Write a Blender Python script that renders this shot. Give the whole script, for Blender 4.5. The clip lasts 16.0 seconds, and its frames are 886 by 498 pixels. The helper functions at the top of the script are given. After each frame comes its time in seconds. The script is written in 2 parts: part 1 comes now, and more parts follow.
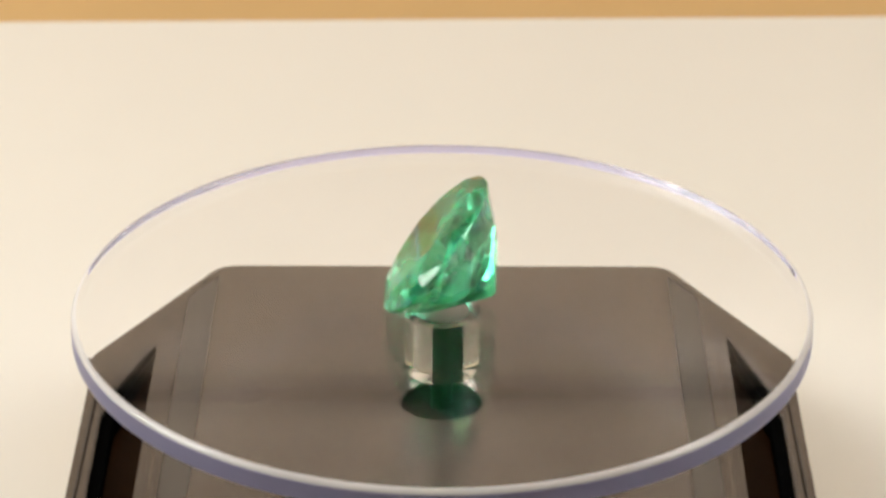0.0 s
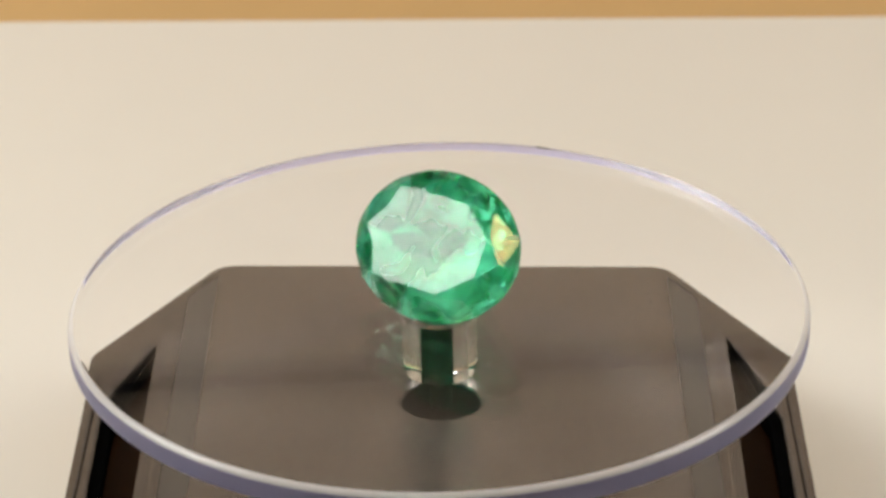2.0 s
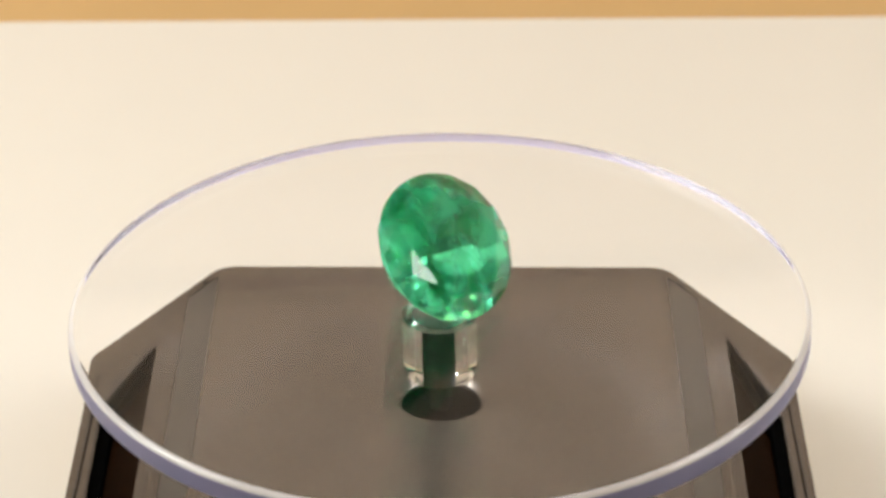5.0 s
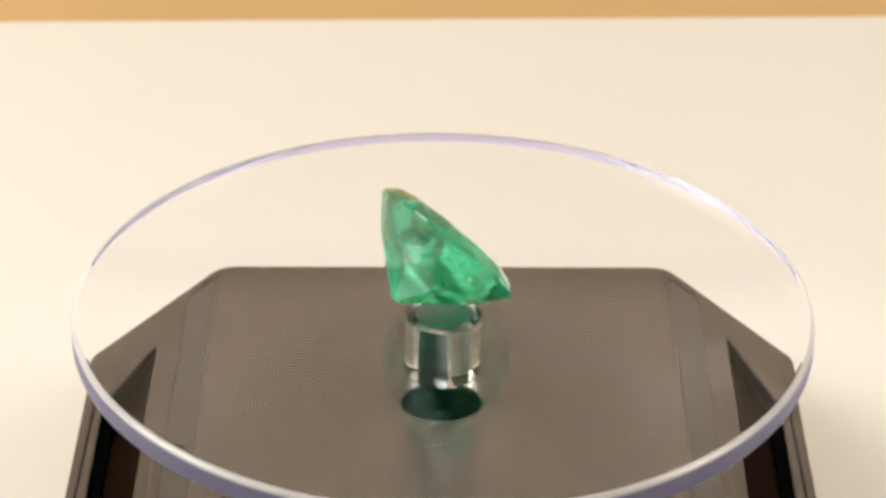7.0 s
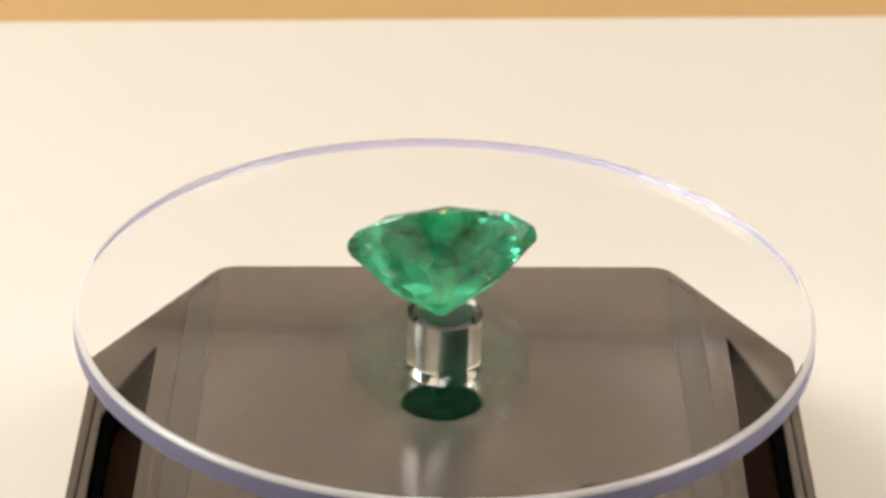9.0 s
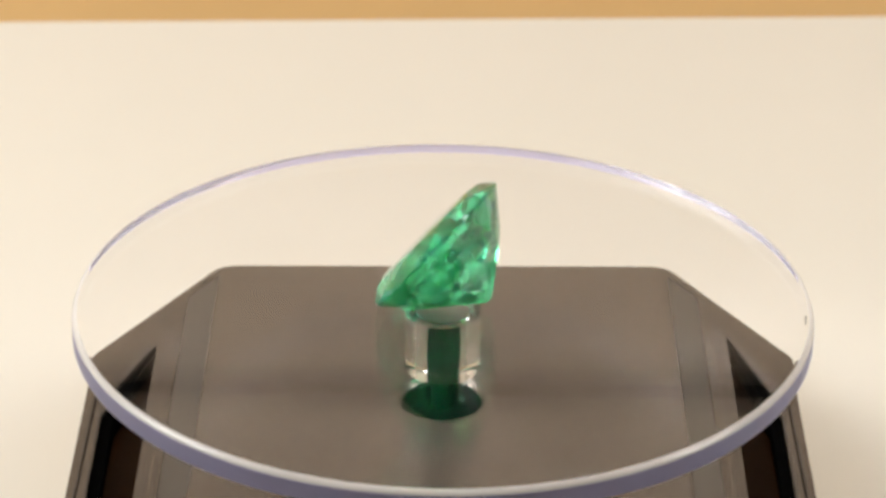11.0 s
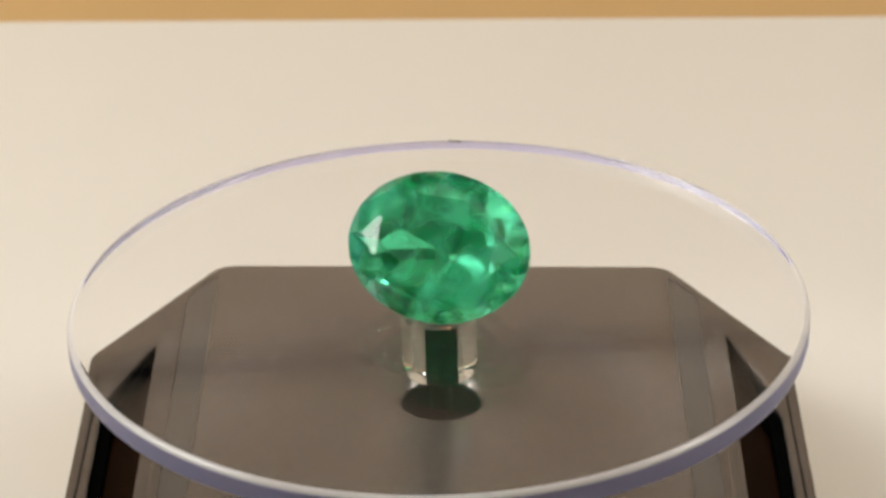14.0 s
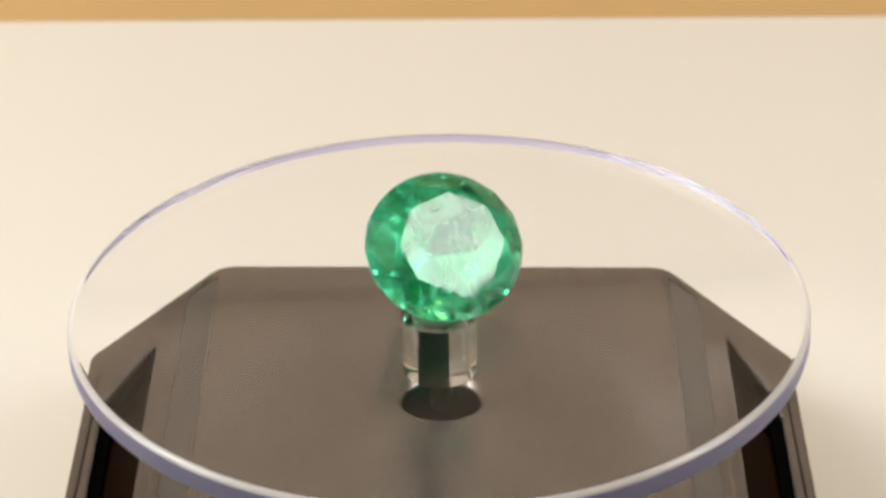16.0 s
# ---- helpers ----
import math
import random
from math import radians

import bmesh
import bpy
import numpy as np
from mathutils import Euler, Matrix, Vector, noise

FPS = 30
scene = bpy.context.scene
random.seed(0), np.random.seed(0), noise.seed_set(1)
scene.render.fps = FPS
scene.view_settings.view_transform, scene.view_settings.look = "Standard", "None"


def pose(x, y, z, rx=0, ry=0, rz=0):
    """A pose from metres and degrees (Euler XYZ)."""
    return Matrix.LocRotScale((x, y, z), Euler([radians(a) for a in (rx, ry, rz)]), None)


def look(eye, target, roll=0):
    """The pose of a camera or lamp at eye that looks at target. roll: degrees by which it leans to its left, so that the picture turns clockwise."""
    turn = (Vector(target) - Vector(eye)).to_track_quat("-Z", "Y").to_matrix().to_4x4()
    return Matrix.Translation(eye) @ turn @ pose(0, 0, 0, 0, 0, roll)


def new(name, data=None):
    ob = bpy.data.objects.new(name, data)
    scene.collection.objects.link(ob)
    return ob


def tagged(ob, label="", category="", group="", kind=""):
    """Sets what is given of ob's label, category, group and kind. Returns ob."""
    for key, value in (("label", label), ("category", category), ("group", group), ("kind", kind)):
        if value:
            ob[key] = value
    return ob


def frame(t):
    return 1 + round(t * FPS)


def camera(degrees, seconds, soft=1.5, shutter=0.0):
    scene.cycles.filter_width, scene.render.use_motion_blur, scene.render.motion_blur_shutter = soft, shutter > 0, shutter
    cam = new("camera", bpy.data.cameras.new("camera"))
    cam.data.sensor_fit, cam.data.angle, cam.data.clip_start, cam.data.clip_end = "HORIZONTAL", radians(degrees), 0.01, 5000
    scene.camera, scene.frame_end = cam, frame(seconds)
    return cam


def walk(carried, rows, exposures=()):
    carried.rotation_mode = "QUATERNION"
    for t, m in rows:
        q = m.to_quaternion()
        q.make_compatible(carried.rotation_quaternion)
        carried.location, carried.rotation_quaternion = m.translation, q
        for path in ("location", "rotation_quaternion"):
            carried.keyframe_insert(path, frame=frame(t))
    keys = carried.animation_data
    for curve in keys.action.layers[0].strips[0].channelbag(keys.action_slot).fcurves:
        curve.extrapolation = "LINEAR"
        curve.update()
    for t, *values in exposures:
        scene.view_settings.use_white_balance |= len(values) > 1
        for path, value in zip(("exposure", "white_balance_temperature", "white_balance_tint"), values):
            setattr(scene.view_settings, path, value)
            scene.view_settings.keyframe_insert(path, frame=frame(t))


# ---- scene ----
# The camera stands still on its tripod, a little above the turntable.
cam = camera(17.5, 16.0, soft=3.2)
cam.data.dof.use_dof, cam.data.dof.focus_distance, cam.data.dof.aperture_fstop = True, 0.386, 42.0
EYE = (0.0002, -0.34097, 0.19154)
AIM = (0.0002, -0.34097 + math.cos(radians(28.288)), 0.19154 - math.sin(radians(28.288)))
walk(cam, [(0.0, look(EYE, AIM)), (16.0, look(EYE, AIM))],
     exposures=[(0.0, 0.01), (1.0, -0.04), (2.0, -0.21), (3.3, -0.14), (4.2, -0.02), (6.3, 0.15), (9.2, 0.14),
                (11.3, 0.03), (12.5, -0.08), (13.4, -0.22), (14.8, -0.12), (16.0, 0.01)])

# ---- light: lamps at both sides of the table, added ceiling fill, warm bulb ----
world = bpy.data.worlds.new("room_air")
scene.world = world
world.use_nodes = True
world.node_tree.nodes["Background"].inputs[0].default_value = (1.0, 0.90, 0.78, 1)
world.node_tree.nodes["Background"].inputs[1].default_value = 0.3


def area_lamp(name, eye, target, wide, high, power, colour):
    data = bpy.data.lights.new(name, "AREA")
    data.shape, data.size, data.size_y = "RECTANGLE", wide, high
    data.energy, data.color = power, colour
    ob = new(name, data)
    ob.matrix_world = look(eye, target)
    return ob


area_lamp("lamp_light", (-0.50, -0.05, 0.325), (0, -0.13, 0), 0.34, 0.35, 3.6, (0.97, 0.985, 0.955))
area_lamp("lamp_light", (0.51, -0.06, 0.325), (0, -0.13, 0), 0.22, 0.33, 2.0, (0.97, 0.985, 0.955))
# broad fill added overhead to brighten the gem and the front of the table
area_lamp("ceiling_fill", (0.0, -1.0, 2.1), (0, -1.0, 0), 2.4, 1.7, 8.0, (1.0, 0.95, 0.86))
area_lamp("bulb_light", (-0.02, -0.36, 1.05), (0, -0.06, 0), 0.20, 0.20, 1.6, (1.0, 0.62, 0.24))

PERIOD, LEAN_AT, LEAN = 11.5, 0.3, 1.55
TABLE_Z, BASE_Z, TOP_Z, UNDER_Z = -0.037, -0.0165, 0.0004, -0.0029
PIVOT_Z = -0.019


# ---- materials ----
def material(name, colour, rough=0.5, metal=0.0, vary=0.08, scale=400.0, bump=0.0, fine=3000.0, **extra):
    mat = bpy.data.materials.new(name)
    mat.use_nodes = True
    nt = mat.node_tree
    bsdf = nt.nodes["Principled BSDF"]
    bsdf.inputs["Roughness"].default_value = rough
    bsdf.inputs["Metallic"].default_value = metal
    for key, value in extra.items():
        bsdf.inputs[key.replace("_", " ")].default_value = value
    coord = nt.nodes.new("ShaderNodeTexCoord")
    big = nt.nodes.new("ShaderNodeTexNoise")
    big.inputs["Scale"].default_value, big.inputs["Detail"].default_value = scale, 5
    small = nt.nodes.new("ShaderNodeTexNoise")
    small.inputs["Scale"].default_value, small.inputs["Detail"].default_value = fine, 3
    nt.links.new(coord.outputs["Object"], big.inputs["Vector"])
    nt.links.new(coord.outputs["Object"], small.inputs["Vector"])
    mix = nt.nodes.new("ShaderNodeMix")
    mix.data_type = "RGBA"
    mix.inputs[6].default_value = (*[c * (1 - vary) for c in colour], 1)
    mix.inputs[7].default_value = (*[min(1, c * (1 + vary)) for c in colour], 1)
    nt.links.new(big.outputs["Fac"], mix.inputs[0])
    nt.links.new(mix.outputs[2], bsdf.inputs["Base Color"])
    ramp = nt.nodes.new("ShaderNodeMapRange")
    ramp.inputs["To Min"].default_value, ramp.inputs["To Max"].default_value = rough * 0.85, rough * 1.15
    nt.links.new(small.outputs["Fac"], ramp.inputs["Value"])
    nt.links.new(ramp.outputs["Result"], bsdf.inputs["Roughness"])
    if bump:
        node = nt.nodes.new("ShaderNodeBump")
        node.inputs["Strength"].default_value, node.inputs["Distance"].default_value = bump, 0.0002
        nt.links.new(small.outputs["Fac"], node.inputs["Height"])
        nt.links.new(node.outputs["Normal"], bsdf.inputs["Normal"])
    return mat


M_SHEET = material("white_sheet", (0.80, 0.76, 0.69), 0.6, vary=0.02, scale=20, bump=0.05, fine=2500)
M_DESK = material("tan_desk", (0.62, 0.40, 0.17), 0.45, vary=0.10, scale=18, bump=0.05)
M_WALL = material("warm_wall", (0.30, 0.26, 0.21), 0.9, vary=0.04, scale=8)
M_SCREEN = material("brown_board", (0.64, 0.53, 0.425), 0.8, vary=0.08, scale=12)
M_STRIP = material("dark_strip", (0.012, 0.009, 0.008), 0.8)
M_CEIL = material("ceiling_paint", (0.75, 0.72, 0.66), 0.9, vary=0.03, scale=5)
M_SHELL = material("grey_plastic", (0.168, 0.146, 0.128), 0.26, metal=0.80, vary=0.05, scale=120)
# the lighter look of the side bands is put into this finish
M_BAND = material("light_band_finish", (0.112, 0.099, 0.086), 0.36, metal=0.5, vary=0.06, scale=150)
M_BLACK = material("black_plastic_and_shade", (0.0015, 0.0015, 0.0015), 0.5, Specular_IOR_Level=0.0)
M_CELL = material("solar_cell", (0.010, 0.004, 0.0015), 0.30, vary=0.3, scale=500, Specular_IOR_Level=0.02)
M_CHROME = material("grey_metal", (0.34, 0.36, 0.38), 0.30, metal=1.0, vary=0.04, scale=600)
M_ACRYLIC = material("clear_acrylic", (0.985, 0.985, 0.99), 0.01, vary=0.003, Transmission_Weight=1.0, IOR=1.22, Specular_IOR_Level=0.43)
# the edge's bright bevel and violet glow are put into these two colours
M_RIM = material("acrylic_bevel_highlight", (0.94, 0.93, 0.98), 0.35, vary=0.06, scale=150, Transmission_Weight=0.55, IOR=1.30, Coat_Weight=0.6, Coat_Roughness=0.05)
M_EDGE = material("acrylic_side_glow", (0.60, 0.57, 0.98), 0.42, vary=0.06, scale=150, Transmission_Weight=0.82, IOR=1.30)
M_SLEEVE = material("clear_sleeve", (0.97, 0.98, 0.98), 0.02, vary=0.003, Transmission_Weight=1.0, IOR=1.49)
M_GEM = material("green_gem", (0.13, 1.0, 0.50), 0.03, vary=0.25, scale=220, bump=0.012, fine=300, Transmission_Weight=0.95, Subsurface_Weight=1.0, Subsurface_Radius=(0.4, 1.0, 0.7), Subsurface_Scale=0.006, IOR=1.58)

# cloudy veils inside the gem: patches that let less light straight through
nodes, links = M_GEM.node_tree.nodes, M_GEM.node_tree.links
where = nodes.new("ShaderNodeTexCoord")
veil = nodes.new("ShaderNodeTexNoise")
veil.inputs["Scale"].default_value, veil.inputs["Detail"].default_value, veil.inputs["Distortion"].default_value = 200, 4, 0.5
span = nodes.new("ShaderNodeMapRange")
for key, value in (("From Min", 0.40), ("From Max", 0.64), ("To Min", 1.0), ("To Max", 0.70)):
    span.inputs[key].default_value = value
links.new(where.outputs["Object"], veil.inputs["Vector"])
links.new(veil.outputs["Fac"], span.inputs["Value"])
# the stone grows cloudier from the girdle towards the point
split = nodes.new("ShaderNodeSeparateXYZ")
depth = nodes.new("ShaderNodeMapRange")
for key, value in (("From Min", -0.0005), ("From Max", -0.006), ("To Min", 1.0), ("To Max", 0.93)):
    depth.inputs[key].default_value = value
clear = nodes.new("ShaderNodeMath")
clear.operation = "MULTIPLY"
links.new(where.outputs["Object"], split.inputs["Vector"])
links.new(split.outputs["Z"], depth.inputs["Value"])
links.new(span.outputs["Result"], clear.inputs[0])
links.new(depth.outputs["Result"], clear.inputs[1])
links.new(clear.outputs["Value"], nodes["Principled BSDF"].inputs["Transmission Weight"])


# ---- mesh helpers ----
def mesh_of(bm, name, mat, smooth=False, *more):
    bmesh.ops.recalc_face_normals(bm, faces=bm.faces[:])
    for e in bm.edges:
        e.smooth = len(e.link_faces) == 2 and e.calc_face_angle() < radians(32)
    me = bpy.data.meshes.new(name)
    bm.to_mesh(me)
    bm.free()
    for p in me.polygons:
        p.use_smooth = smooth and abs(p.normal.z) < 0.995
    for m in (mat, *more):
        me.materials.append(m)
    return me


def part(name, bm, mat, parent, label="", smooth=False):
    ob = new(name, mesh_of(bm, name, mat, smooth))
    ob.parent = parent
    if label:
        ob["label"] = label
    return ob


def prism(poly, z0, z1, bm=None):
    bm = bm or bmesh.new()
    low = [bm.verts.new((x, y, z0)) for x, y in poly]
    top = [bm.verts.new((x, y, z1)) for x, y in poly]
    bm.faces.new(low[::-1])
    bm.faces.new(top)
    for i in range(len(poly)):
        j = (i + 1) % len(poly)
        bm.faces.new((low[i], low[j], top[j], top[i]))
    return bm


def box(x0, x1, y0, y1, z0, z1):
    return prism([(x0, y0), (x1, y0), (x1, y1), (x0, y1)], z0, z1)


def turned(profile, steps=96):
    """A closed profile of (radius, height) turned round the z axis; a radius of 0 closes it on the axis."""
    bm = bmesh.new()
    rings = []
    for r, z in profile:
        if r == 0:
            rings.append([bm.verts.new((0, 0, z))])
        else:
            rings.append([bm.verts.new((r * math.cos(2 * math.pi * i / steps), r * math.sin(2 * math.pi * i / steps), z))
                          for i in range(steps)])
    for a, b in zip(rings, rings[1:] + rings[:1]):
        if len(a) == 1 and len(b) == 1:
            continue
        for i in range(steps):
            j = (i + 1) % steps
            if len(a) == 1:
                bm.faces.new((a[0], b[i], b[j]))
            elif len(b) == 1:
                bm.faces.new((a[i], b[0], a[j]))
            else:
                bm.faces.new((a[i], b[i], b[j], a[j]))
    return bm


def cut(ob, cutters, bevel=0.0, segments=2):
    """Take the cutters out of ob, round its edges, and keep the outcome as its mesh."""
    helpers = []
    for bm in cutters:
        bmesh.ops.recalc_face_normals(bm, faces=bm.faces[:])
        me = bpy.data.meshes.new("cutter")
        bm.to_mesh(me)
        bm.free()
        helper = new("cutter", me)
        helper.parent = ob.parent
        helpers.append(helper)
        mod = ob.modifiers.new("cut", "BOOLEAN")
        mod.operation, mod.solver, mod.object = "DIFFERENCE", "EXACT", helper
    if bevel:
        mod = ob.modifiers.new("round", "BEVEL")
        mod.width, mod.segments, mod.limit_method, mod.angle_limit = bevel, segments, "ANGLE", radians(38)
    bpy.context.view_layer.update()
    deps = bpy.context.evaluated_depsgraph_get()
    me = bpy.data.meshes.new_from_object(ob.evaluated_get(deps))
    me.set_sharp_from_angle(angle=radians(40))
    ob.modifiers.clear()
    mats = ob.data.materials[0]
    ob.data = me
    me.materials.clear()
    me.materials.append(mats)
    for helper in helpers:
        bpy.data.objects.remove(helper)


# ---- the room ----
def slab(name, x0, x1, y0, y1, z0, z1, mat, label, category):
    return tagged(new(name, mesh_of(box(x0, x1, y0, y1, z0, z1), name, mat)), label, category, kind="structure")


slab("wall_north", -1.6, 1.6, 0.90, 0.98, -0.8, 2.2, M_WALL, "beige painted wall behind the desk", "wall")
slab("wall_south", -1.6, 1.6, -1.90, -1.82, -0.8, 2.2, M_WALL, "beige painted wall", "wall")
slab("wall_east", 1.6, 1.68, -1.9, 0.98, -0.8, 2.2, M_WALL, "beige painted wall", "wall")
slab("wall_west", -1.68, -1.6, -1.9, 0.98, -0.8, 2.2, M_WALL, "beige painted wall", "wall")
slab("ceiling", -1.68, 1.68, -1.9, 0.98, 2.2, 2.28, M_CEIL, "plain pale ceiling", "ceiling")
slab("floor", -1.68, 1.68, -1.9, 0.98, -0.88, -0.8, M_DESK, "tan wooden floor", "floor")

screen = tagged(new("desk_screen"), "low brown board with a thin dark strip behind the white sheet", "screen")
screen.matrix_world = pose(0, 0.245, TABLE_Z - 0.002, 0, 0, 1.5)
part("panel", box(-0.6, 0.6, 0.0, 0.018, 0.0, 0.31), M_SCREEN, screen)
part("strip", box(-0.6, 0.6, -0.003, -0.0003, 0.1795, 0.1855), M_STRIP, screen, "thin dark strip")

desk = tagged(new("desk"), "tan wooden desk under a white sheet", "desk")
desk.location = (0, 0, -0.8)
part("desktop", prism([(-0.9, -0.7), (0.9, -0.7), (0.9, 0.60), (-0.9, 0.60)], 0.8 + TABLE_Z - 0.032, 0.8 + TABLE_Z - 0.002), M_DESK, desk)
for sx in (-0.85, 0.85):
    for sy in (-0.65, 0.55):
        part("leg", box(sx - 0.025, sx + 0.025, sy - 0.025, sy + 0.025, 0, 0.8 + TABLE_Z - 0.032), M_DESK, desk)
sheet = new("sheet", mesh_of(prism([(-0.42, -0.45), (0.42, -0.45), (0.42, 0.1855), (-0.42, 0.1725)], TABLE_Z - 0.002, TABLE_Z), "sheet", M_SHEET))
tagged(sheet, "smooth matt white board lying on the tan desk", "board")

# ---- the turntable ----
turntable = tagged(new("display_turntable"), "grey plastic solar turntable with a clear round acrylic platter", "turntable")
turntable.matrix_world = pose(0, 0, TABLE_Z, 0, 0, -0.3)
UP = -TABLE_Z


def mm(points):
    return [(x / 1000, y / 1000) for x, y in points]


def rounded(points, radius, steps=5):
    """The polygon with its corners rounded in plan."""
    out = []
    count = len(points)
    for k in range(count):
        a, b, c = (Vector(points[(k + d) % count]) for d in (-1, 0, 1))
        u, v = (a - b).normalized(), (c - b).normalized()
        half = u.angle(v) / 2
        reach = min(radius / math.tan(half), (a - b).length * 0.45, (c - b).length * 0.45)
        p, q = b + u * reach, b + v * reach
        for m in range(steps + 1):
            w = m / steps
            out.append(tuple(p.lerp(b, w).lerp(b.lerp(q, w), w)))
    return out


def channel(s, x0, x1, y0, y1, depth):
    """A cutter for a channel along y whose floor slopes down to depth at x1; its far end follows the chamfer."""
    z = BASE_Z + UP
    bm = bmesh.new()
    far = [bm.verts.new(v) for v in ((s * x0, y0, z - 0.00005), (s * x1, y1, z - depth), (s * x1, y1, z + 0.01), (s * x0, y0, z + 0.01))]
    near = [bm.verts.new(v) for v in ((s * x0, -0.043, z - 0.00005), (s * x1, -0.043, z - depth), (s * x1, -0.043, z + 0.01), (s * x0, -0.043, z + 0.01))]
    bm.faces.new(far)
    bm.faces.new(near[::-1])
    for k in range(4):
        m = (k + 1) % 4
        bm.faces.new((far[k], near[k], near[m], far[m]))
    return bm


outline = rounded(mm([(-33.2, 37.4), (-49.6, 10.5), (-49.3, -34), (-40, -46), (40, -46), (49.3, -34), (49.6, 10.5), (33.2, 37.4)]), 0.0045)
housing = part("housing", prism(outline, 0.0, BASE_Z + UP), M_SHELL, turntable)
cutters = []
wells = []
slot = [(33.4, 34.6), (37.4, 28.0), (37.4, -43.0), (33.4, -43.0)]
for s, apex in ((-1, 14.6), (1, 17.4)):
    well = [(40.7, apex), (46.9, -3.0), (46.7, -30), (40.4, -30)]
    wells.append((s, well))
    cutters.append(prism(mm([(s * x, y) for x, y in well][::s]), BASE_Z + UP - 0.0040, BASE_Z + UP + 0.01))
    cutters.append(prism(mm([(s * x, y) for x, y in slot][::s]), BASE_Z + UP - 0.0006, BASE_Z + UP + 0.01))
    cutters.append(channel(s, 0.0386, 0.0389, 0.0258, 0.0255, 0.00012))
    cutters.append(channel(s, 0.0479, 0.0482, 0.0060, 0.0050, 0.0004))
hole = turned([(0, BASE_Z + UP - 0.009), (0.0055, BASE_Z + UP - 0.009), (0.0055, BASE_Z + UP - 0.0008), (0.0066, BASE_Z + UP + 0.0003), (0.0066, BASE_Z + UP + 0.01), (0, BASE_Z + UP + 0.01)], 64)
cutters.append(hole)
cut(housing, cutters, 0.00035, 3)
for s, well in wells:
    # black lining added for the shade on the well's walls
    lining = part("shade_lining", prism(mm([(s * (x * 0.985 + 43.7 * 0.015), y - 0.05) for x, y in well][::s]), BASE_Z + UP - 0.0040, BASE_Z + UP - 0.0006), M_BLACK, housing, "black lining for the shade in the well")
    # flat strip added to carry the side band's lighter tone
    part("side_band", prism(mm([(s * (x * 0.965 + 35.4 * 0.035), y * 0.99 + 0.1) for x, y in slot][::s]), BASE_Z + UP - 0.0006, BASE_Z + UP - 0.0001), M_BAND, housing, "matt grey strip added for the lighter side band")
    # the lining is thicker on the outer side, for the wider dark band
    inner = [(x - 0.27 * max(0.0, x - 41.0), y - 1.2) for x, y in well]
    cut(lining, [prism(mm([(s * x, y) for x, y in inner][::s]), BASE_Z + UP - 0.0034, BASE_Z + UP + 0.01)])
    part("solar_cell", prism(mm([(s * (x * 0.96 + 42.6 * 0.04), y * 0.97 - 0.5) for x, y in inner][::s]), BASE_Z + UP - 0.0034, BASE_Z + UP - 0.0028), M_CELL, housing, "dark brown solar cell")
# black ring filling the hole round the shaft
part("hole_ring", turned([(0.0016, BASE_Z + UP - 0.0089), (0.0054, BASE_Z + UP - 0.0089), (0.0054, BASE_Z + UP - 0.0012), (0.0016, BASE_Z + UP - 0.0012)], 48), M_BLACK, housing, "black round ring set in the hole")

part("speck", turned([(0, 0.0), (0.00035, 0.0), (0.0002, 0.0003), (0, 0.00035)], 12), M_BLACK, housing, "tiny dark speck").location = (-0.0352, 0.0325, BASE_Z + UP - 0.0001)

# the platter turns; its parts are in its own space, whose origin is the pivot
P = -PIVOT_Z
R = 0.0502
profile = [(0, TOP_Z + P)]
for k in range(7):
    a = math.pi / 2 * (1 - k / 6)
    profile.append((R - 0.0010 + 0.0010 * math.cos(a), TOP_Z - 0.0010 + 0.0010 * math.sin(a) + P))
for k in range(5):
    a = -math.pi / 2 * k / 4
    profile.append((R - 0.00015 + 0.00015 * math.cos(a), UNDER_Z + 0.00015 + 0.00015 * math.sin(a) + P))
profile.append((0, UNDER_Z + P))
platter = part("platter", turned(profile, 256), M_ACRYLIC, turntable, "clear round acrylic platter with a polished rim", True)
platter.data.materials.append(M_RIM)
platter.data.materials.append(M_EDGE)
# pale highlight colour on the upward bevel, violet glow colour on the side
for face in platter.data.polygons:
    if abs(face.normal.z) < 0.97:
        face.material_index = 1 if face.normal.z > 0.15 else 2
platter.visible_shadow = False
HUB_Z = -0.0120
sleeve = part("hub_sleeve", turned([(0, UNDER_Z - 0.0002 + P), (0.0052, UNDER_Z - 0.0002 + P), (0.0052, HUB_Z + 0.0005 + P), (0.0049, HUB_Z + P), (0, HUB_Z + P)], 128), M_SLEEVE, platter, "clear cylindrical hub with a square socket", True)
HALF, QUARTER = 0.0017, radians(29)


def post(half, z0, z1):
    ring = [(half * math.sqrt(2) * math.cos(QUARTER + math.pi / 4 + k * math.pi / 2), half * math.sqrt(2) * math.sin(QUARTER + math.pi / 4 + k * math.pi / 2)) for k in range(4)]
    return prism(ring, z0, z1)


cut(sleeve, [post(HALF, HUB_Z - 0.001 + P, UNDER_Z - 0.0012 + P), turned([(0, UNDER_Z - 0.0006 + P), (0.0038, UNDER_Z - 0.0006 + P), (0.0038, UNDER_Z + 0.0005 + P), (0, UNDER_Z + 0.0005 + P)], 64)])
sleeve.visible_shadow = False
# reflecting disc added to give the hub's top its lighter band
part("disc", turned([(0, UNDER_Z - 0.00055 + P), (0.0037, UNDER_Z - 0.00055 + P), (0.0037, UNDER_Z - 0.00025 + P), (0, UNDER_Z - 0.00025 + P)], 64), M_CHROME, platter, "grey metal disc added to lighten the hub's top")
part("core", post(HALF - 0.00006, HUB_Z - 0.0001 + P, UNDER_Z - 0.0013 + P), M_BLACK, platter, "square black drive post")
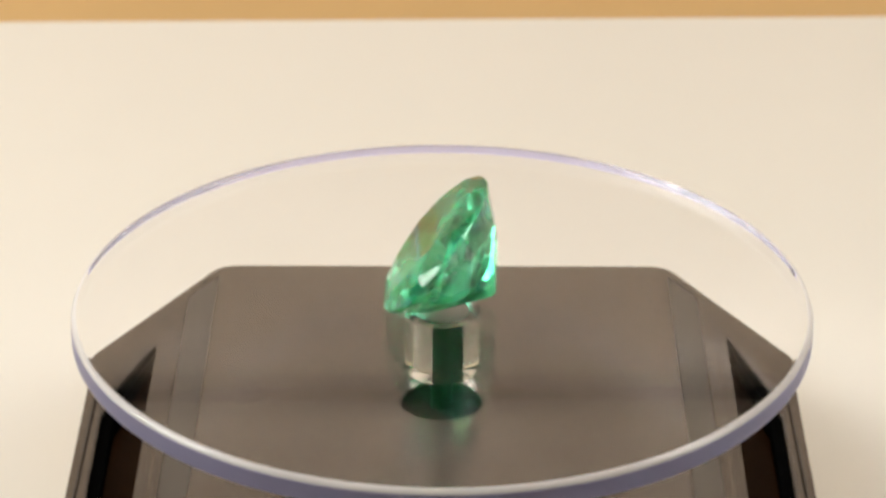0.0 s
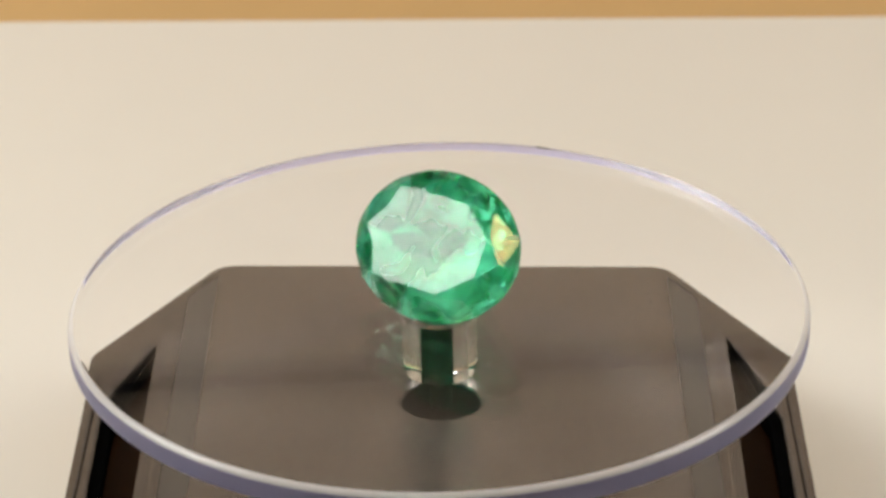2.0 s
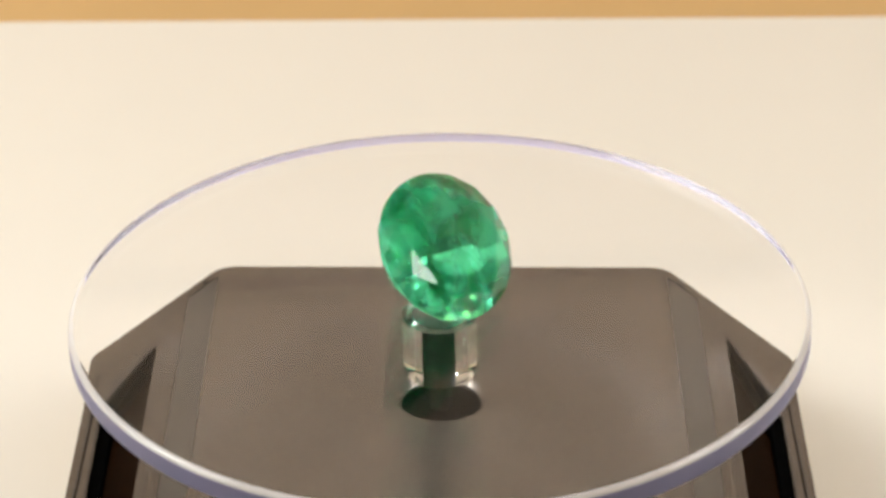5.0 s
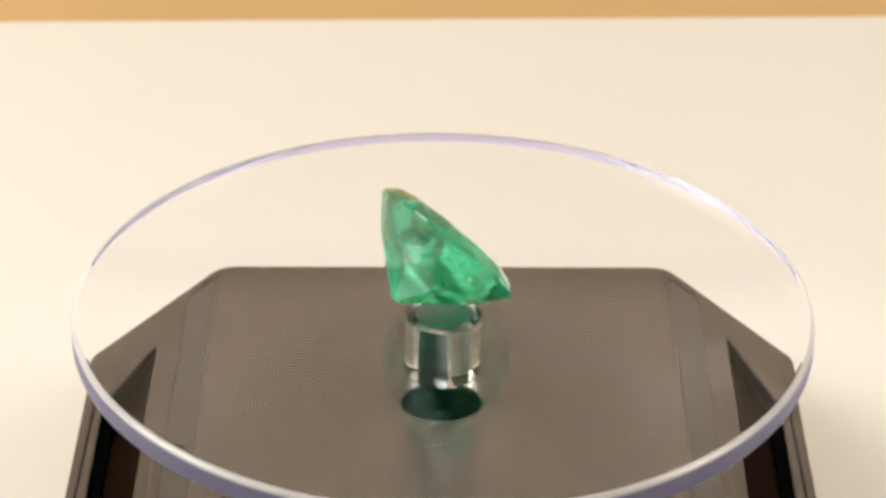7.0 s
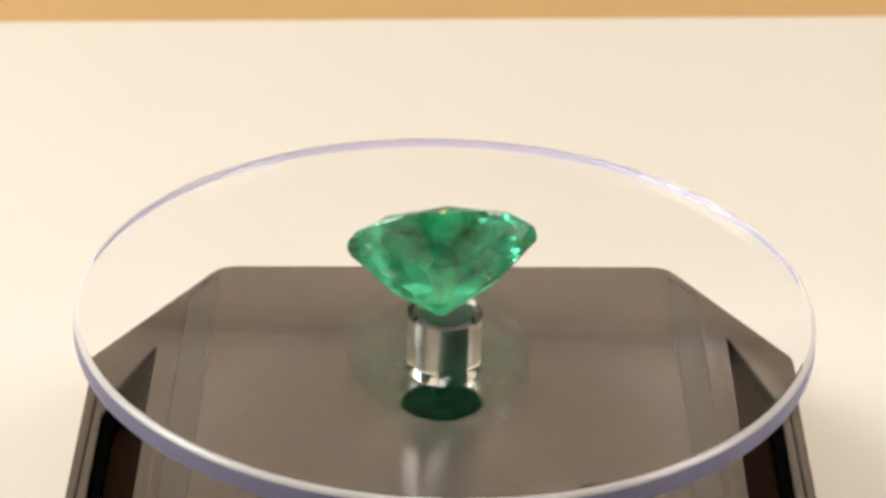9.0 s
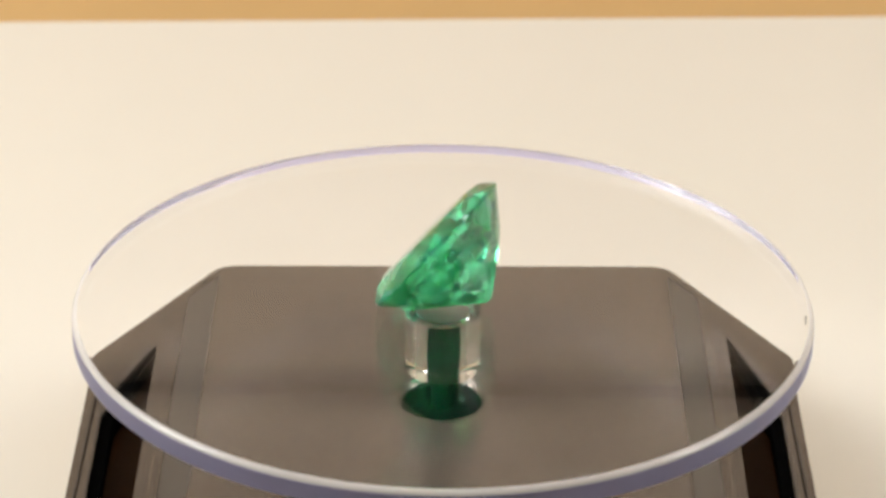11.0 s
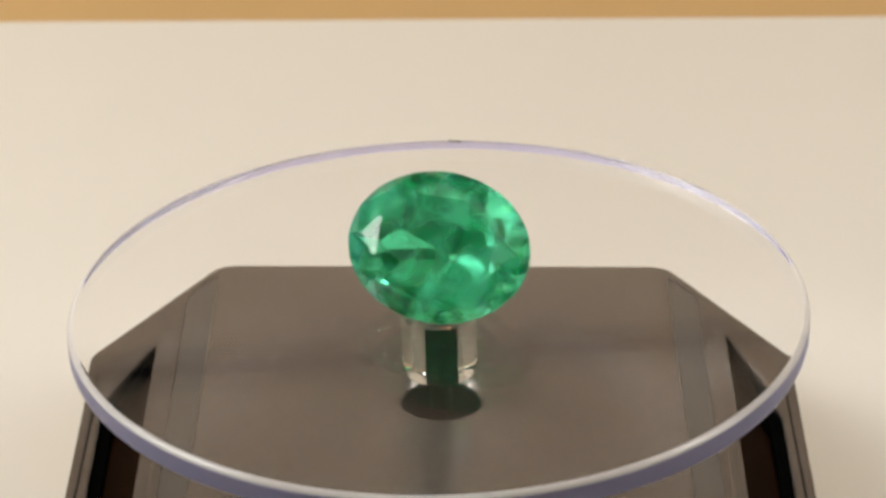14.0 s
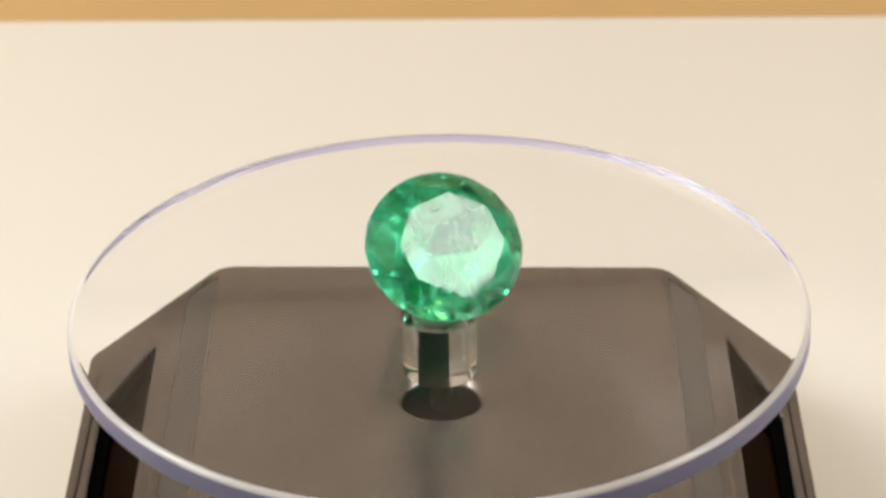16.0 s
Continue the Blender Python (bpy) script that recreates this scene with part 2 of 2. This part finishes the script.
part("shaft", turned([(0, HUB_Z - 0.0001 + P), (0.0015, HUB_Z - 0.0001 + P), (0.0015, -0.0220 + P), (0, -0.0220 + P)], 32), M_BLACK, platter, "black drive shaft")

# a thread lying on the rim, turning with the platter
fibre = part("fibre", box(-0.0010, 0.0010, -0.00006, 0.00006, 0.0, 0.0002), M_STRIP, platter, "tiny dark fibre on the rim")
fibre.matrix_basis = pose(0, 0, 0, 0, 0, 18.5 - 90) @ pose(0, R - 0.0012, TOP_Z + P, 0, 4, 0)


# ---- the gem ----
GEM_A, GEM_B = 0.0128, 0.0103
CROWN, PAV, UNIT = 0.178, 0.905, 0.0113
TILT, FACING, ROLL, TWIST = 39.8, 3.7, -7.0, 6.5


def gem_mesh():
    """An oval brilliant, cut facet by facet out of a blank whose radius is 1, then drawn out to the oval."""
    blank = [(math.cos(2 * math.pi * k / 96), math.sin(2 * math.pi * k / 96)) for k in range(96)]
    bm = prism(blank, -1.2, CROWN)

    def facet(azimuth, radius, height, slope, up=1):
        a = radians(azimuth + TWIST)
        normal = Vector((slope * math.cos(a), slope * math.sin(a), up)).normalized()
        place = Vector((radius * math.cos(a), radius * math.sin(a), height))
        cutting = bmesh.ops.bisect_plane(bm, geom=bm.verts[:] + bm.edges[:] + bm.faces[:], dist=1e-6, plane_co=place, plane_no=normal, clear_outer=True)
        rim = [e for e in cutting["geom_cut"] if isinstance(e, bmesh.types.BMEdge)]
        if rim:
            bmesh.ops.edgeloop_fill(bm, edges=rim)

    for k in range(8):
        facet(45 * k + 22.5, 1.0, 0.028, 0.50)
        facet(45 * k + 22.5, 1.0, -0.020, 1.15, -1)
        facet(45 * k, 0.63, -0.445, 0.82, -1)
    for k in range(16):
        facet(22.5 * k + 11.25, 1.0, 0.014, 0.78)
        facet(22.5 * k + 11.25, 1.0, -0.008, 1.22, -1)
    for k in range(8):
        facet(45 * k, 0.625, CROWN, 0.165)
    facet(0, 0, -PAV - 0.018, 0.0, -1)
    for v in bm.verts:
        x, y, z = v.co
        lean = 0.0006 * max(0.0, -z) / PAV
        v.co = (x * GEM_A + lean, y * GEM_B, z * UNIT)
    return mesh_of(bm, "gemstone", M_GEM)


gem = tagged(new("gemstone", gem_mesh()), "large oval faceted pale green gemstone leaning on a clear platter", "gemstone")
# in the platter's space: the table faces -x and up, the long axis lies along y
n = Vector((-math.cos(radians(TILT)), 0, math.sin(radians(TILT))))
side = Vector((0, -1, 0))
rise = n.cross(side)
turn = pose(0, 0, 0, 0, 0, FACING) @ Matrix((side, rise, n)).transposed().to_4x4() @ pose(0, 0, 0, 0, 0, ROLL)
low = min((turn @ v.co).z for v in gem.data.vertices)
GEM_IN_PLATTER = Matrix.Translation((-0.0008, -0.00065, TOP_Z + P - low - 0.0001)) @ turn


def platter_pose(t):
    """The platter's pose in the turntable's space: it turns once in PERIOD and leans by LEAN."""
    return pose(0, 0, UP - P) @ pose(0, 0, 0, 0, 0, 360 / PERIOD * (t - LEAN_AT)) @ pose(0, 0, 0, -LEAN)


def motions():
    times = [0.25 * k for k in range(65)]
    walk(platter, [(t, platter_pose(t)) for t in times])
    walk(gem, [(t, turntable.matrix_world @ platter_pose(t) @ GEM_IN_PLATTER) for t in times])


bpy.context.view_layer.update()
motions()
